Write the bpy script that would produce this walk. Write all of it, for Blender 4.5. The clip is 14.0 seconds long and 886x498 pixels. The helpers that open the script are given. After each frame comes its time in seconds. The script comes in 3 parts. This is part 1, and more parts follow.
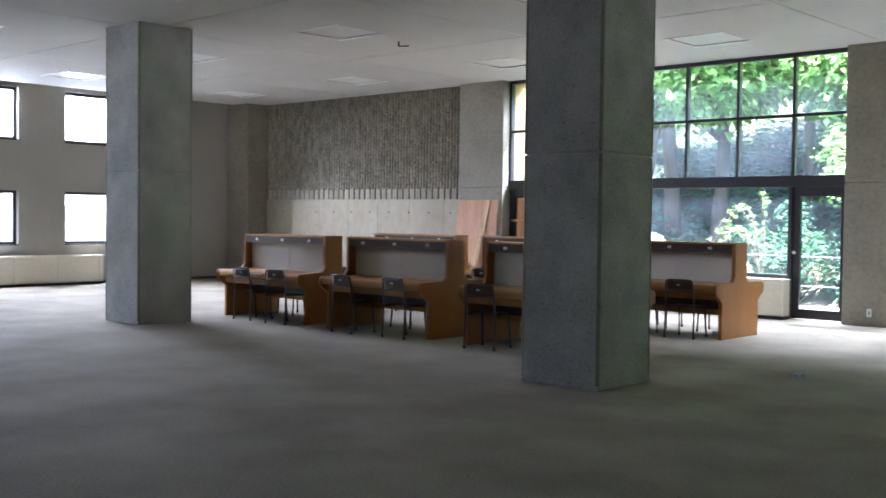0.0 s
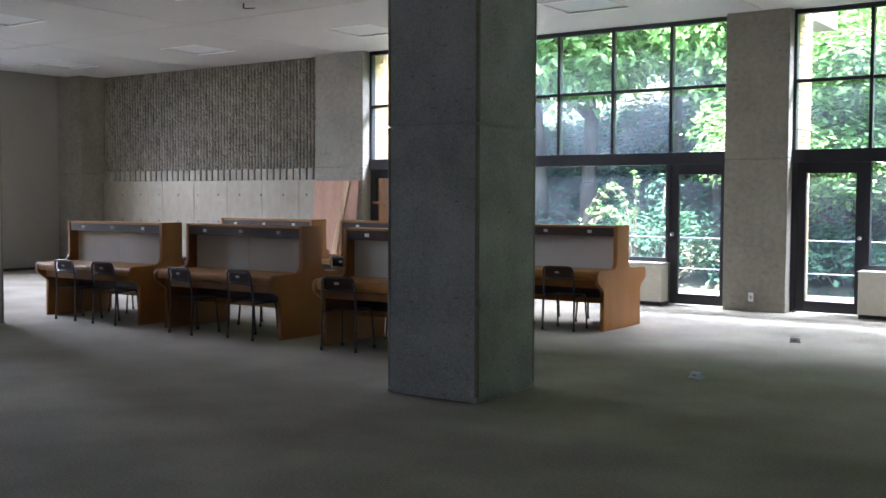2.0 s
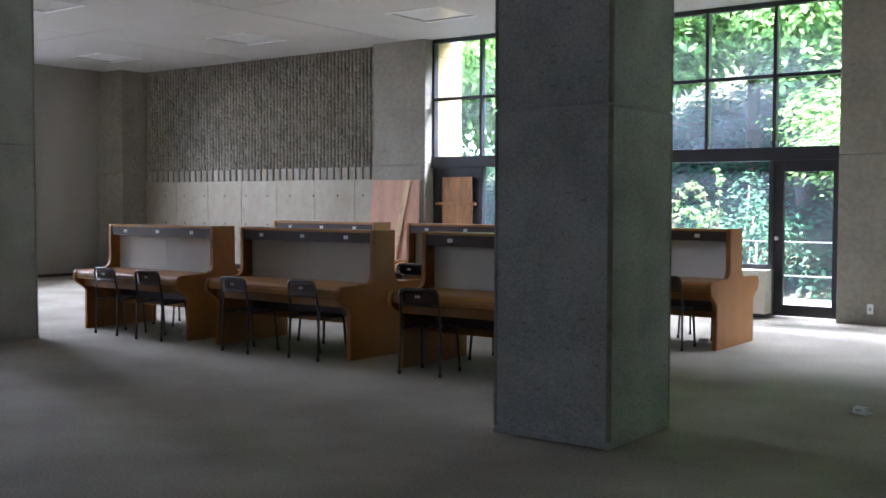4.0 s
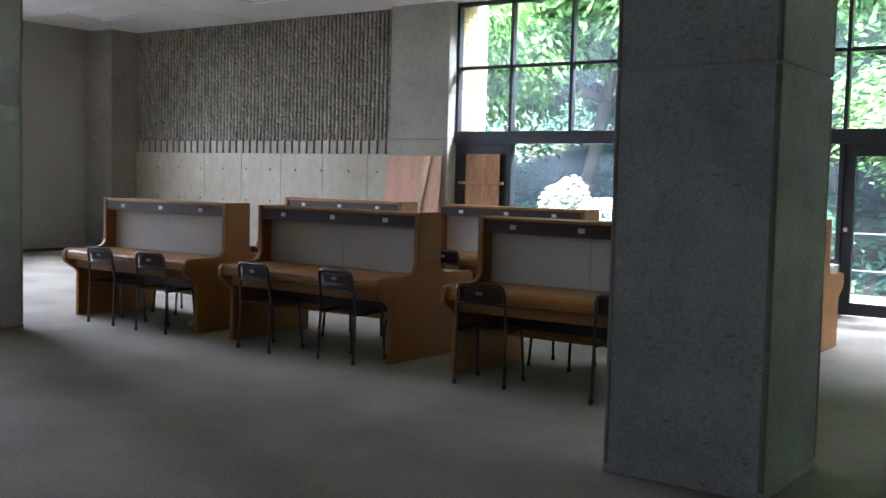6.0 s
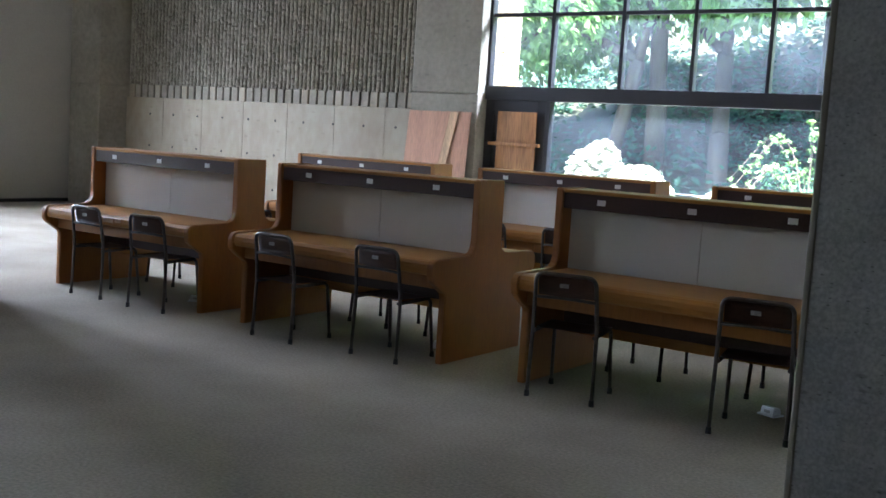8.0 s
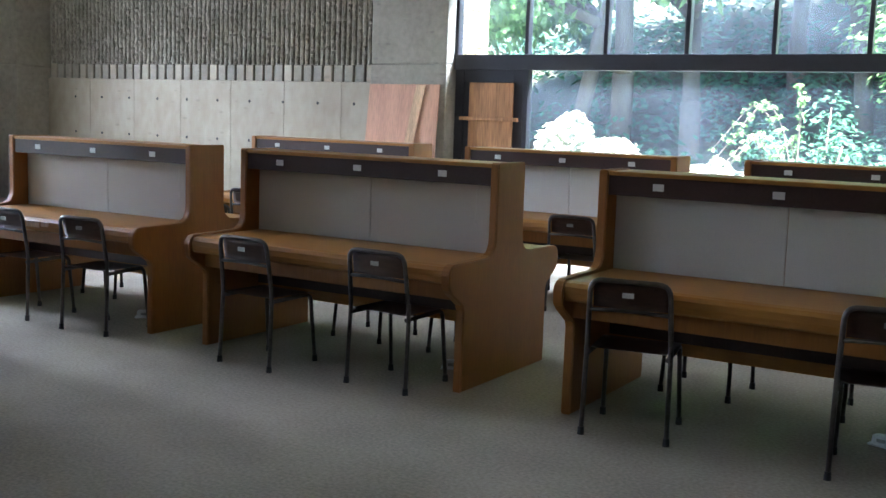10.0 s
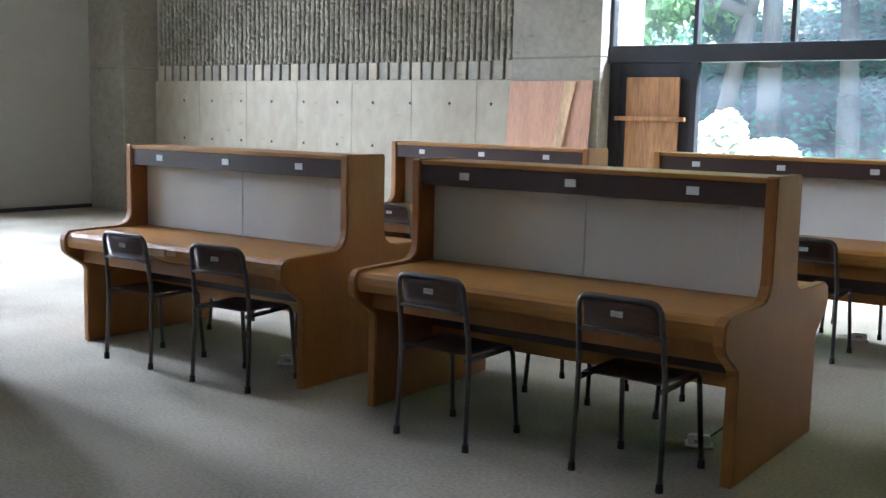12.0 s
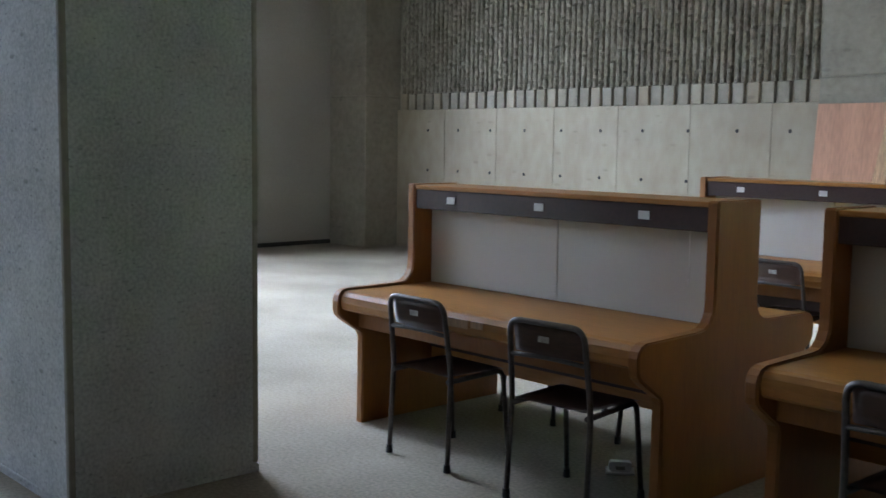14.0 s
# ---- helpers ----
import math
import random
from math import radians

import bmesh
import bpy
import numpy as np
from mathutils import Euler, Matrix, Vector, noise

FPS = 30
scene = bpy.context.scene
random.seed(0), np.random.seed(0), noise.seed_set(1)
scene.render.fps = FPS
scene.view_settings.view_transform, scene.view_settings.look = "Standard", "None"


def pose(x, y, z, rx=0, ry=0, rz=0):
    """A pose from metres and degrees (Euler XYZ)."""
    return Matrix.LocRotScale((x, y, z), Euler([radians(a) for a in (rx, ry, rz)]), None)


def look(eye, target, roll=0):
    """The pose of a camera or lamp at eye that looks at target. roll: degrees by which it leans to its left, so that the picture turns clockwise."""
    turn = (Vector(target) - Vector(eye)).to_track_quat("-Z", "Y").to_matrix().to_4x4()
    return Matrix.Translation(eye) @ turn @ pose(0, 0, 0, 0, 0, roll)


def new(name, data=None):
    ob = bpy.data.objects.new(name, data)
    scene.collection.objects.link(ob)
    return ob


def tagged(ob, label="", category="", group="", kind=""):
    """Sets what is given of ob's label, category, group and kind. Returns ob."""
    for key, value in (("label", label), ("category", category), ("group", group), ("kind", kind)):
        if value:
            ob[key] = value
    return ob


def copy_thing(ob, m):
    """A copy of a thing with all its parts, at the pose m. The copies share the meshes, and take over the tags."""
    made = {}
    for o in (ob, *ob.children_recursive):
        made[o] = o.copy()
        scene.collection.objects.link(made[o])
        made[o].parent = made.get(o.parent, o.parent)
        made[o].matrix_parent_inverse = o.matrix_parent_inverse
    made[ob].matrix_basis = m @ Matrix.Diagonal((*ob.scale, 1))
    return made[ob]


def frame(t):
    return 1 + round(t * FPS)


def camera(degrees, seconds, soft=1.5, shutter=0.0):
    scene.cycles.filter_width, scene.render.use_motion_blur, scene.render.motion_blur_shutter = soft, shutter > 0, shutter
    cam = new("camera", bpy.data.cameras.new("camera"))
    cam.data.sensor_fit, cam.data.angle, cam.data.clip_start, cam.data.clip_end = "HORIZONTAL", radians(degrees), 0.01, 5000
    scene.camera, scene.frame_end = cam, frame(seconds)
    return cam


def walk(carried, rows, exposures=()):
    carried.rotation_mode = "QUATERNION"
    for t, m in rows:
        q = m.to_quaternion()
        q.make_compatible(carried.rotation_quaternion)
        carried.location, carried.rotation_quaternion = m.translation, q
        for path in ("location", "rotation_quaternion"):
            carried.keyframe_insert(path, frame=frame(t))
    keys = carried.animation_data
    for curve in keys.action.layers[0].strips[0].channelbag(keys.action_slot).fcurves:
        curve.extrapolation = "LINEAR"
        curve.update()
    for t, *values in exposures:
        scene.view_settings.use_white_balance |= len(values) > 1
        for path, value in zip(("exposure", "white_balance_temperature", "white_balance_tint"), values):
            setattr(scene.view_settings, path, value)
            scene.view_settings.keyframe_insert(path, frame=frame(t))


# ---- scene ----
cam = camera(45.7, 14.0, 1.5, 0.15)
PATH = [
    (0, (0.104, 0.406, 1.465), (-1.25, 1.877, 1.404), 0.7),
    (0.5, (-0.021, 0.811, 1.528), (-1.243, 2.394, 1.48), -0.6),
    (1, (-0.194, 1.101, 1.47), (-1.391, 2.702, 1.408), 1.9),
    (1.5, (-0.462, 1.335, 1.477), (-1.652, 2.94, 1.378), 3.3),
    (2, (-0.787, 1.492, 1.489), (-1.935, 3.127, 1.393), 0.2),
    (2.5, (-1.034, 1.666, 1.462), (-2.286, 3.224, 1.411), -0.5),
    (3, (-1.337, 1.922, 1.49), (-2.57, 3.496, 1.447), 0.0),
    (3.5, (-1.659, 2.145, 1.48), (-2.784, 3.798, 1.433), -0.0),
    (4, (-2.031, 2.359, 1.465), (-3.234, 3.954, 1.373), 0.1),
    (4.2, (-2.145, 2.438, 1.474), (-3.376, 4.01, 1.373), 0.6),
    (6.3, (-3.584, 3.173, 1.464), (-4.72, 4.812, 1.309), 2.2),
    (6.5, (-3.731, 3.252, 1.469), (-4.855, 4.896, 1.286), 2.7),
    (7, (-4.024, 3.56, 1.454), (-5.232, 5.142, 1.266), 3.9),
    (7.5, (-4.36, 3.783, 1.465), (-5.534, 5.395, 1.319), 4.3),
    (8, (-4.68, 3.991, 1.453), (-5.815, 5.624, 1.242), 3.5),
    (8.2, (-4.736, 4.088, 1.422), (-5.894, 5.701, 1.184), 3.1),
    (10.5, (-6.146, 5.002, 1.419), (-7.146, 6.713, 1.152), 1.6),
    (11, (-6.478, 5.175, 1.414), (-7.474, 6.88, 1.098), 1.2),
    (11.5, (-6.78, 5.432, 1.429), (-7.947, 7.031, 1.143), 1.3),
    (12, (-7.075, 5.646, 1.397), (-8.239, 7.254, 1.147), 1.2),
    (12.5, (-7.427, 5.841, 1.416), (-8.567, 7.465, 1.162), 1.0),
    (13, (-7.779, 6.056, 1.426), (-9.075, 7.561, 1.198), 2.0),
    (13.5, (-8.124, 6.156, 1.405), (-9.481, 7.612, 1.207), 1.9),
    (14, (-8.466, 6.265, 1.401), (-9.923, 7.62, 1.198), 0.8),
]
walk(cam, [(t, look(eye, target, roll)) for t, eye, target, roll in PATH], [(0, 4.5, 6050, 26), (1, 4.25, 6050, 26), (2, 4.2, 6050, 26), (4, 4.2, 6000, 27), (6.5, 4.2, 5950, 24), (8, 4.4, 5950, 23), (10.5, 4.7, 5900, 20), (11, 4.7, 5900, 19), (12.5, 5.0, 5950, 19), (13.2, 4.7, 5900, 18), (14, 4.15, 5900, 18)])

# ---- light ----
world = bpy.data.worlds.new("sky")
scene.world = world
world.use_nodes = True
wn = world.node_tree
sky = wn.nodes.new("ShaderNodeTexSky")
sky.sky_type, sky.sun_disc = "NISHITA", False
sky.sun_elevation, sky.sun_rotation = radians(75), radians(165)
wn.links.new(sky.outputs[0], wn.nodes["Background"].inputs[0])
wn.nodes["Background"].inputs[1].default_value = 0.15
sun_data = bpy.data.lights.new("sun", "SUN")
sun_data.energy, sun_data.angle, sun_data.color = 5.0, radians(0.6), (1.0, 0.95, 0.86)
sun = new("sun", sun_data)
sun.matrix_world = look((1.0, -3.48, 40), (0, 0, 26.5))


def sky_lamp(name, place, aim, width, height, watts):
    """An area lamp that stands in for the sky's light at an opening."""
    d = bpy.data.lights.new(name, "AREA")
    d.shape, d.size, d.size_y, d.energy, d.color = "RECTANGLE", width, height, watts, (0.76, 0.89, 1.0)
    new(name, d).matrix_world = look(place, aim)


sky_lamp("west_sky", (-21.4, 10.4, 4.6), (-18.4, 10.4, 1.1), 3.6, 2.2, 450)
sky_lamp("west_window_sky", (-21.3, 6.4, 3.7), (-15.0, 6.4, 0.3), 12.0, 2.4, 125)
sky_lamp("bay_1_sky", (-9.0, 16.65, 5.15), (-9.0, 14.2, 1.1), 6.2, 1.0, 200)
sky_lamp("bay_2_sky", (-1.7, 16.65, 5.15), (-1.7, 14.2, 1.1), 6.2, 1.0, 200)


# ---- materials ----
def material(name, base, rough=0.6, metal=0.0, spread=0.12, grain=60.0, stain=1.2, bump=0.1, stretch=(1, 1, 1),
             second=None, specular=0.5, per_object=0.0):
    """A surface with fine grain and broad stains at world size."""
    m = bpy.data.materials.new(name)
    m.use_nodes = True
    t = m.node_tree
    bsdf = t.nodes["Principled BSDF"]
    bsdf.inputs["Roughness"].default_value = rough
    bsdf.inputs["Metallic"].default_value = metal
    bsdf.inputs["Specular IOR Level"].default_value = specular
    geo = t.nodes.new("ShaderNodeNewGeometry")
    scale = t.nodes.new("ShaderNodeVectorMath")
    scale.operation = "MULTIPLY"
    scale.inputs[1].default_value = stretch
    t.links.new(geo.outputs["Position"], scale.inputs[0])
    fine = t.nodes.new("ShaderNodeTexNoise")
    fine.inputs["Scale"].default_value, fine.inputs["Detail"].default_value = grain, 5
    broad = t.nodes.new("ShaderNodeTexNoise")
    broad.inputs["Scale"].default_value, broad.inputs["Detail"].default_value = stain, 4
    for n in (fine, broad):
        t.links.new(scale.outputs[0], n.inputs["Vector"])
    add = t.nodes.new("ShaderNodeMath")
    add.operation = "ADD"
    t.links.new(fine.outputs["Fac"], add.inputs[0])
    t.links.new(broad.outputs["Fac"], add.inputs[1])
    last = add
    if per_object:
        info = t.nodes.new("ShaderNodeObjectInfo")
        more = t.nodes.new("ShaderNodeMath")
        more.operation = "MULTIPLY_ADD"
        more.inputs[1].default_value = per_object
        t.links.new(info.outputs["Random"], more.inputs[0])
        t.links.new(add.outputs[0], more.inputs[2])
        last = more
    ramp = t.nodes.new("ShaderNodeMapRange")
    ramp.inputs["From Min"].default_value, ramp.inputs["From Max"].default_value = 0.75, 1.25 + per_object
    t.links.new(last.outputs[0], ramp.inputs["Value"])
    mix = t.nodes.new("ShaderNodeMix")
    mix.data_type = "RGBA"
    low = second or tuple(c * (1 - spread) for c in base)
    high = base if second else tuple(min(1, c * (1 + spread)) for c in base)
    mix.inputs["A"].default_value, mix.inputs["B"].default_value = (*low, 1), (*high, 1)
    t.links.new(ramp.outputs[0], mix.inputs["Factor"])
    t.links.new(mix.outputs["Result"], bsdf.inputs["Base Color"])
    if bump:
        b = t.nodes.new("ShaderNodeBump")
        b.inputs["Strength"].default_value, b.inputs["Distance"].default_value = bump, 0.01
        t.links.new(fine.outputs["Fac"], b.inputs["Height"])
        t.links.new(b.outputs[0], bsdf.inputs["Normal"])
    return m


def pitted(m, amount, size):
    """Adds dark bug holes to a concrete surface."""
    t = m.node_tree
    bsdf = t.nodes["Principled BSDF"]
    link = bsdf.inputs["Base Color"].links[0]
    geo = t.nodes.new("ShaderNodeNewGeometry")
    vor = t.nodes.new("ShaderNodeTexVoronoi")
    vor.inputs["Scale"].default_value = size
    flat = t.nodes.new("ShaderNodeVectorMath")
    flat.operation = "MULTIPLY"
    flat.inputs[1].default_value = (0.75, 0.75, 1.9)
    t.links.new(geo.outputs["Position"], flat.inputs[0])
    t.links.new(flat.outputs[0], vor.inputs["Vector"])
    rnd = t.nodes.new("ShaderNodeSeparateColor")
    t.links.new(vor.outputs["Color"], rnd.inputs[0])
    far = t.nodes.new("ShaderNodeMath")
    far.operation = "MULTIPLY_ADD"
    far.inputs[1].default_value = 0.45
    t.links.new(rnd.outputs[0], far.inputs[0])
    t.links.new(vor.outputs["Distance"], far.inputs[2])
    step = t.nodes.new("ShaderNodeMapRange")
    step.inputs["From Min"].default_value, step.inputs["From Max"].default_value = 0.16, 0.30
    step.inputs["To Min"].default_value, step.inputs["To Max"].default_value = 1 - amount, 1
    t.links.new(far.outputs[0], step.inputs["Value"])
    mul = t.nodes.new("ShaderNodeMix")
    mul.data_type, mul.blend_type = "RGBA", "MULTIPLY"
    mul.inputs["Factor"].default_value = 1
    t.links.new(link.from_socket, mul.inputs["A"])
    t.links.new(step.outputs[0], mul.inputs["B"])
    t.links.new(mul.outputs["Result"], bsdf.inputs["Base Color"])
    return m


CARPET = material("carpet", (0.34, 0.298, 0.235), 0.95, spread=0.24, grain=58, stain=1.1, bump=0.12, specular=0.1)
COLUMN = pitted(material("hammered_concrete", (0.47, 0.47, 0.445), 0.85, spread=0.26, grain=70, stain=2.2, bump=0.4), 0.35, 13)
pitted(COLUMN, 0.5, 40)
CONCRETE = pitted(material("smooth_concrete", (0.275, 0.252, 0.198), 0.75, spread=0.16, grain=14, stain=1.7, bump=0.12), 0.2, 7)
FORM = pitted(material("form_concrete", (0.40, 0.36, 0.27), 0.7, spread=0.2, grain=9, stain=1.6, bump=0.1, stretch=(1, 1, 0.5), per_object=0.25, second=(0.29, 0.24, 0.17)), 0.2, 6)
RIB = material("broken_rib_concrete", (0.255, 0.235, 0.185), 0.95, spread=0.42, grain=45, stain=9, bump=1.0, stretch=(1, 1, 0.45))
PLASTER = material("white_plaster", (0.34, 0.325, 0.28), 0.85, spread=0.05, grain=40, stain=0.8, bump=0.08)
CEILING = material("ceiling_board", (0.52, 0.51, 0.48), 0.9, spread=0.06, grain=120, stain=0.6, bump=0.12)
# dark grey for the unseen walls, so that they return little light
SHADE = material("bounce_cutting_grey", (0.16, 0.16, 0.15), 0.9, spread=0.06, grain=40, stain=0.8)
PANEL = material("glossy_white_diffuser", (0.62, 0.63, 0.61), 0.32, spread=0.05, grain=30, stain=1.0, bump=0.0)
WORN = material("worn_grey_label", (0.42, 0.40, 0.37), 0.6, spread=0.3, grain=150, stain=40)
TRIM = material("white_trim", (0.85, 0.85, 0.84), 0.4, spread=0.03)
SLAB = material("dark_slab", (0.12, 0.12, 0.115), 0.9)
BLACK = material("black_frame_paint", (0.018, 0.018, 0.022), 0.45, spread=0.2, bump=0.05)
RUBBER = material("black_skirting", (0.02, 0.02, 0.02), 0.6)
WOOD = material("orange_wood_laminate", (0.40, 0.17, 0.028), 0.42, spread=0.14, grain=26, stain=1.5, bump=0.03, stretch=(0.35, 2.5, 2.5))
EDGE = material("panel_wood_laminate", (0.31, 0.118, 0.018), 0.45, spread=0.14, grain=30, stain=1.5, bump=0.03, stretch=(3, 3, 0.35))
FASCIA = material("dark_brown_fascia", (0.05, 0.023, 0.018), 0.4, spread=0.2, bump=0.03)
BOARD = material("pale_pin_board", (0.70, 0.69, 0.65), 0.8, spread=0.05, grain=200, stain=1.5, bump=0.06)
LABEL = material("white_label", (0.75, 0.75, 0.72), 0.6, spread=0.05)
PRINT = material("grey_print", (0.30, 0.30, 0.30), 0.7)
TUBE = material("bronze_tube", (0.11, 0.098, 0.09), 0.38, metal=0.85, spread=0.25, grain=50, bump=0.04)
SEAT = material("brown_plywood_seat", (0.075, 0.036, 0.021), 0.38, spread=0.25, grain=30, stain=4, bump=0.04, stretch=(0.5, 3, 3))
PLY = material("lauan_plywood", (0.50, 0.27, 0.17), 0.65, spread=0.18, grain=16, stain=1.6, bump=0.06, stretch=(4, 4, 0.3))
SPLIT = material("pale_split_wood", (0.58, 0.38, 0.22), 0.7, spread=0.3, grain=18, stain=2, bump=0.1, stretch=(6, 6, 0.4))
PLANK = material("weathered_board", (0.36, 0.17, 0.06), 0.6, spread=0.3, grain=12, stain=3, bump=0.06, stretch=(4, 4, 0.4))
CREAM = material("cream_painted_steel", (0.68, 0.64, 0.52), 0.5, spread=0.06, grain=20, bump=0.03)
SOCKET = material("pale_grey_metal", (0.55, 0.56, 0.57), 0.4, metal=0.2, spread=0.12, bump=0.02)
STEEL = material("dull_steel", (0.5, 0.5, 0.5), 0.35, metal=0.9, spread=0.15, bump=0.03)
BRICK = material("buff_brick", (0.36, 0.235, 0.095), 0.85, spread=0.2, grain=40, bump=0.4, per_object=0.5)
MORTAR = material("pale_mortar", (0.5, 0.48, 0.44), 0.9, bump=0.3)
RAILPAINT = material("grey_rail_paint", (0.09, 0.10, 0.11), 0.5)
SOIL = material("leaf_litter_ground", (0.035, 0.04, 0.022), 0.95, spread=0.5, grain=8, stain=0.6, bump=0.8)
BARK = material("bark", (0.10, 0.08, 0.06), 0.9, spread=0.3, grain=20, bump=0.8)


def leaf_material(name, dark, light):
    m = bpy.data.materials.new(name)
    m.use_nodes = True
    t = m.node_tree
    bsdf = t.nodes["Principled BSDF"]
    bsdf.inputs["Roughness"].default_value = 0.65
    bsdf.inputs["Specular IOR Level"].default_value = 0.2
    geo = t.nodes.new("ShaderNodeNewGeometry")
    mix = t.nodes.new("ShaderNodeMix")
    mix.data_type = "RGBA"
    mix.inputs["A"].default_value, mix.inputs["B"].default_value = (*dark, 1), (*light, 1)
    t.links.new(geo.outputs["Random Per Island"], mix.inputs["Factor"])
    t.links.new(mix.outputs["Result"], bsdf.inputs["Base Color"])
    thin = t.nodes.new("ShaderNodeBsdfTranslucent")
    t.links.new(mix.outputs["Result"], thin.inputs["Color"])
    blend = t.nodes.new("ShaderNodeMixShader")
    blend.inputs[0].default_value = 0.45
    t.links.new(bsdf.outputs[0], blend.inputs[1])
    t.links.new(thin.outputs[0], blend.inputs[2])
    t.links.new(blend.outputs[0], t.nodes["Material Output"].inputs["Surface"])
    return m


LEAF = leaf_material("broad_leaf", (0.08, 0.20, 0.05), (0.32, 0.52, 0.19))
# near-white stands in for strong sun on the bushes' leaves
LEAF_SUNLIT = leaf_material("sun_whitened_leaf", (0.34, 0.38, 0.28), (0.56, 0.60, 0.48))
# the hillside's bluish tree shade is put into this darker leaf colour
LEAF_DIMMED = leaf_material("leaf_with_shade_in_colour", (0.028, 0.09, 0.06), (0.075, 0.19, 0.105))


def glass_material():
    m = bpy.data.materials.new("window_glass")
    m.use_nodes = True
    t = m.node_tree
    clear = t.nodes.new("ShaderNodeBsdfTransparent")
    clear.inputs[0].default_value = (0.93, 0.96, 0.96, 1)
    gloss = t.nodes.new("ShaderNodeBsdfGlossy")
    gloss.inputs["Roughness"].default_value = 0.02
    dust = t.nodes.new("ShaderNodeBsdfTranslucent")
    dust.inputs[0].default_value = (0.75, 0.85, 0.95, 1)
    noise_t = t.nodes.new("ShaderNodeTexNoise")
    noise_t.inputs["Scale"].default_value, noise_t.inputs["Detail"].default_value = 1.5, 5
    geo = t.nodes.new("ShaderNodeNewGeometry")
    t.links.new(geo.outputs["Position"], noise_t.inputs["Vector"])
    amount = t.nodes.new("ShaderNodeMapRange")
    amount.inputs["From Min"].default_value, amount.inputs["From Max"].default_value = 0.35, 0.75
    amount.inputs["To Min"].default_value, amount.inputs["To Max"].default_value = 0.006, 0.03
    t.links.new(noise_t.outputs["Fac"], amount.inputs["Value"])
    dirty = t.nodes.new("ShaderNodeMixShader")
    t.links.new(amount.outputs[0], dirty.inputs[0])
    t.links.new(clear.outputs[0], dirty.inputs[1])
    t.links.new(dust.outputs[0], dirty.inputs[2])
    fres = t.nodes.new("ShaderNodeFresnel")
    fres.inputs[0].default_value = 1.45
    top = t.nodes.new("ShaderNodeMixShader")
    t.links.new(fres.outputs[0], top.inputs[0])
    t.links.new(dirty.outputs[0], top.inputs[1])
    t.links.new(gloss.outputs[0], top.inputs[2])
    t.links.new(top.outputs[0], t.nodes["Material Output"].inputs["Surface"])
    return m


GLASS = glass_material()


# ---- mesh helpers ----
def box(bm, x0, y0, z0, x1, y1, z1, bevel=0.0, segments=1):
    m = Matrix.LocRotScale(((x0 + x1) / 2, (y0 + y1) / 2, (z0 + z1) / 2), None, (x1 - x0, y1 - y0, z1 - z0))
    made = bmesh.ops.create_cube(bm, size=1, matrix=m)["verts"]
    if bevel:
        edges = list({e for v in made for e in v.link_edges})
        bmesh.ops.bevel(bm, geom=edges, offset=bevel, segments=segments, affect="EDGES", profile=0.5)
    return bm


def sorted_pair(xa, xb, ya, yb, z0, z1):
    return min(xa, xb), min(ya, yb), z0, max(xa, xb), max(ya, yb), z1


def boxed(*args, **kw):
    return box(bmesh.new(), *args, **kw)


def tube(bm, points, radius, sides=10):
    """A round tube along a run of points, closed at both ends."""
    pts = [Vector(p) for p in points]
    rings, side = [], None
    for i, p in enumerate(pts):
        way = (pts[min(i + 1, len(pts) - 1)] - pts[max(i - 1, 0)]).normalized()
        if side is None:
            side = way.orthogonal().normalized()
        side = (side - way * side.dot(way)).normalized()
        other = way.cross(side)
        rings.append([bm.verts.new(p + radius * (math.cos(a) * side + math.sin(a) * other))
                      for a in (2 * math.pi * k / sides for k in range(sides))])
    for a, b in zip(rings, rings[1:]):
        for k in range(sides):
            f = bm.faces.new((a[k], a[(k + 1) % sides], b[(k + 1) % sides], b[k]))
            f.smooth = True
    bm.faces.new(list(reversed(rings[0])))
    bm.faces.new(rings[-1])
    return bm


def rounded(points, radius, steps=5):
    """A run of points with its corners rounded."""
    pts = [Vector(p) for p in points]
    out = [pts[0]]
    for a, b, c in zip(pts, pts[1:], pts[2:]):
        p, q = b + (a - b).normalized() * radius, b + (c - b).normalized() * radius
        for k in range(steps + 1):
            u = k / steps
            out.append((1 - u) ** 2 * p + 2 * u * (1 - u) * b + u * u * q)
    out.append(pts[-1])
    return out


def prism(bm, outline, x0, x1, bevel=0.0):
    """An outline of (y, z) points drawn out from x0 to x1."""
    a = [bm.verts.new((x0, y, z)) for y, z in outline]
    b = [bm.verts.new((x1, y, z)) for y, z in outline]
    fa, fb = bm.faces.new(list(reversed(a))), bm.faces.new(b)
    n = len(a)
    for k in range(n):
        bm.faces.new((a[k], a[(k + 1) % n], b[(k + 1) % n], b[k]))
    bmesh.ops.recalc_face_normals(bm, faces=bm.faces)
    if bevel:
        bmesh.ops.bevel(bm, geom=list(fa.edges) + list(fb.edges), offset=bevel, segments=2, affect="EDGES")
    return bm


def mesh_of(name, bm, mat):
    data = bpy.data.meshes.new(name)
    bm.to_mesh(data)
    bm.free()
    data.materials.append(mat)
    return data


def part(name, bm, mat, parent, label=""):
    ob = new(name, mesh_of(name, bm, mat))
    ob.parent = parent
    return tagged(ob, label)


def thing(name, label, category, x=0.0, y=0.0, z=0.0, turn=0.0, group=""):
    ob = new(name)
    ob.matrix_basis = pose(x, y, z, 0, 0, turn)
    return tagged(ob, label, category, group)


def setting(name, bm, mat, label, category):
    return tagged(new(name, mesh_of(name, bm, mat)), label, category, kind="structure")


# ---- the hall: plan ----
WEST, EAST, SOUTH = -20.04, 14.0, -14.0
GLASS_Y, WALL_Y, PIER_Y = 15.53, 15.45, 15.29
TOP = 3.97
PITCH = 7.235
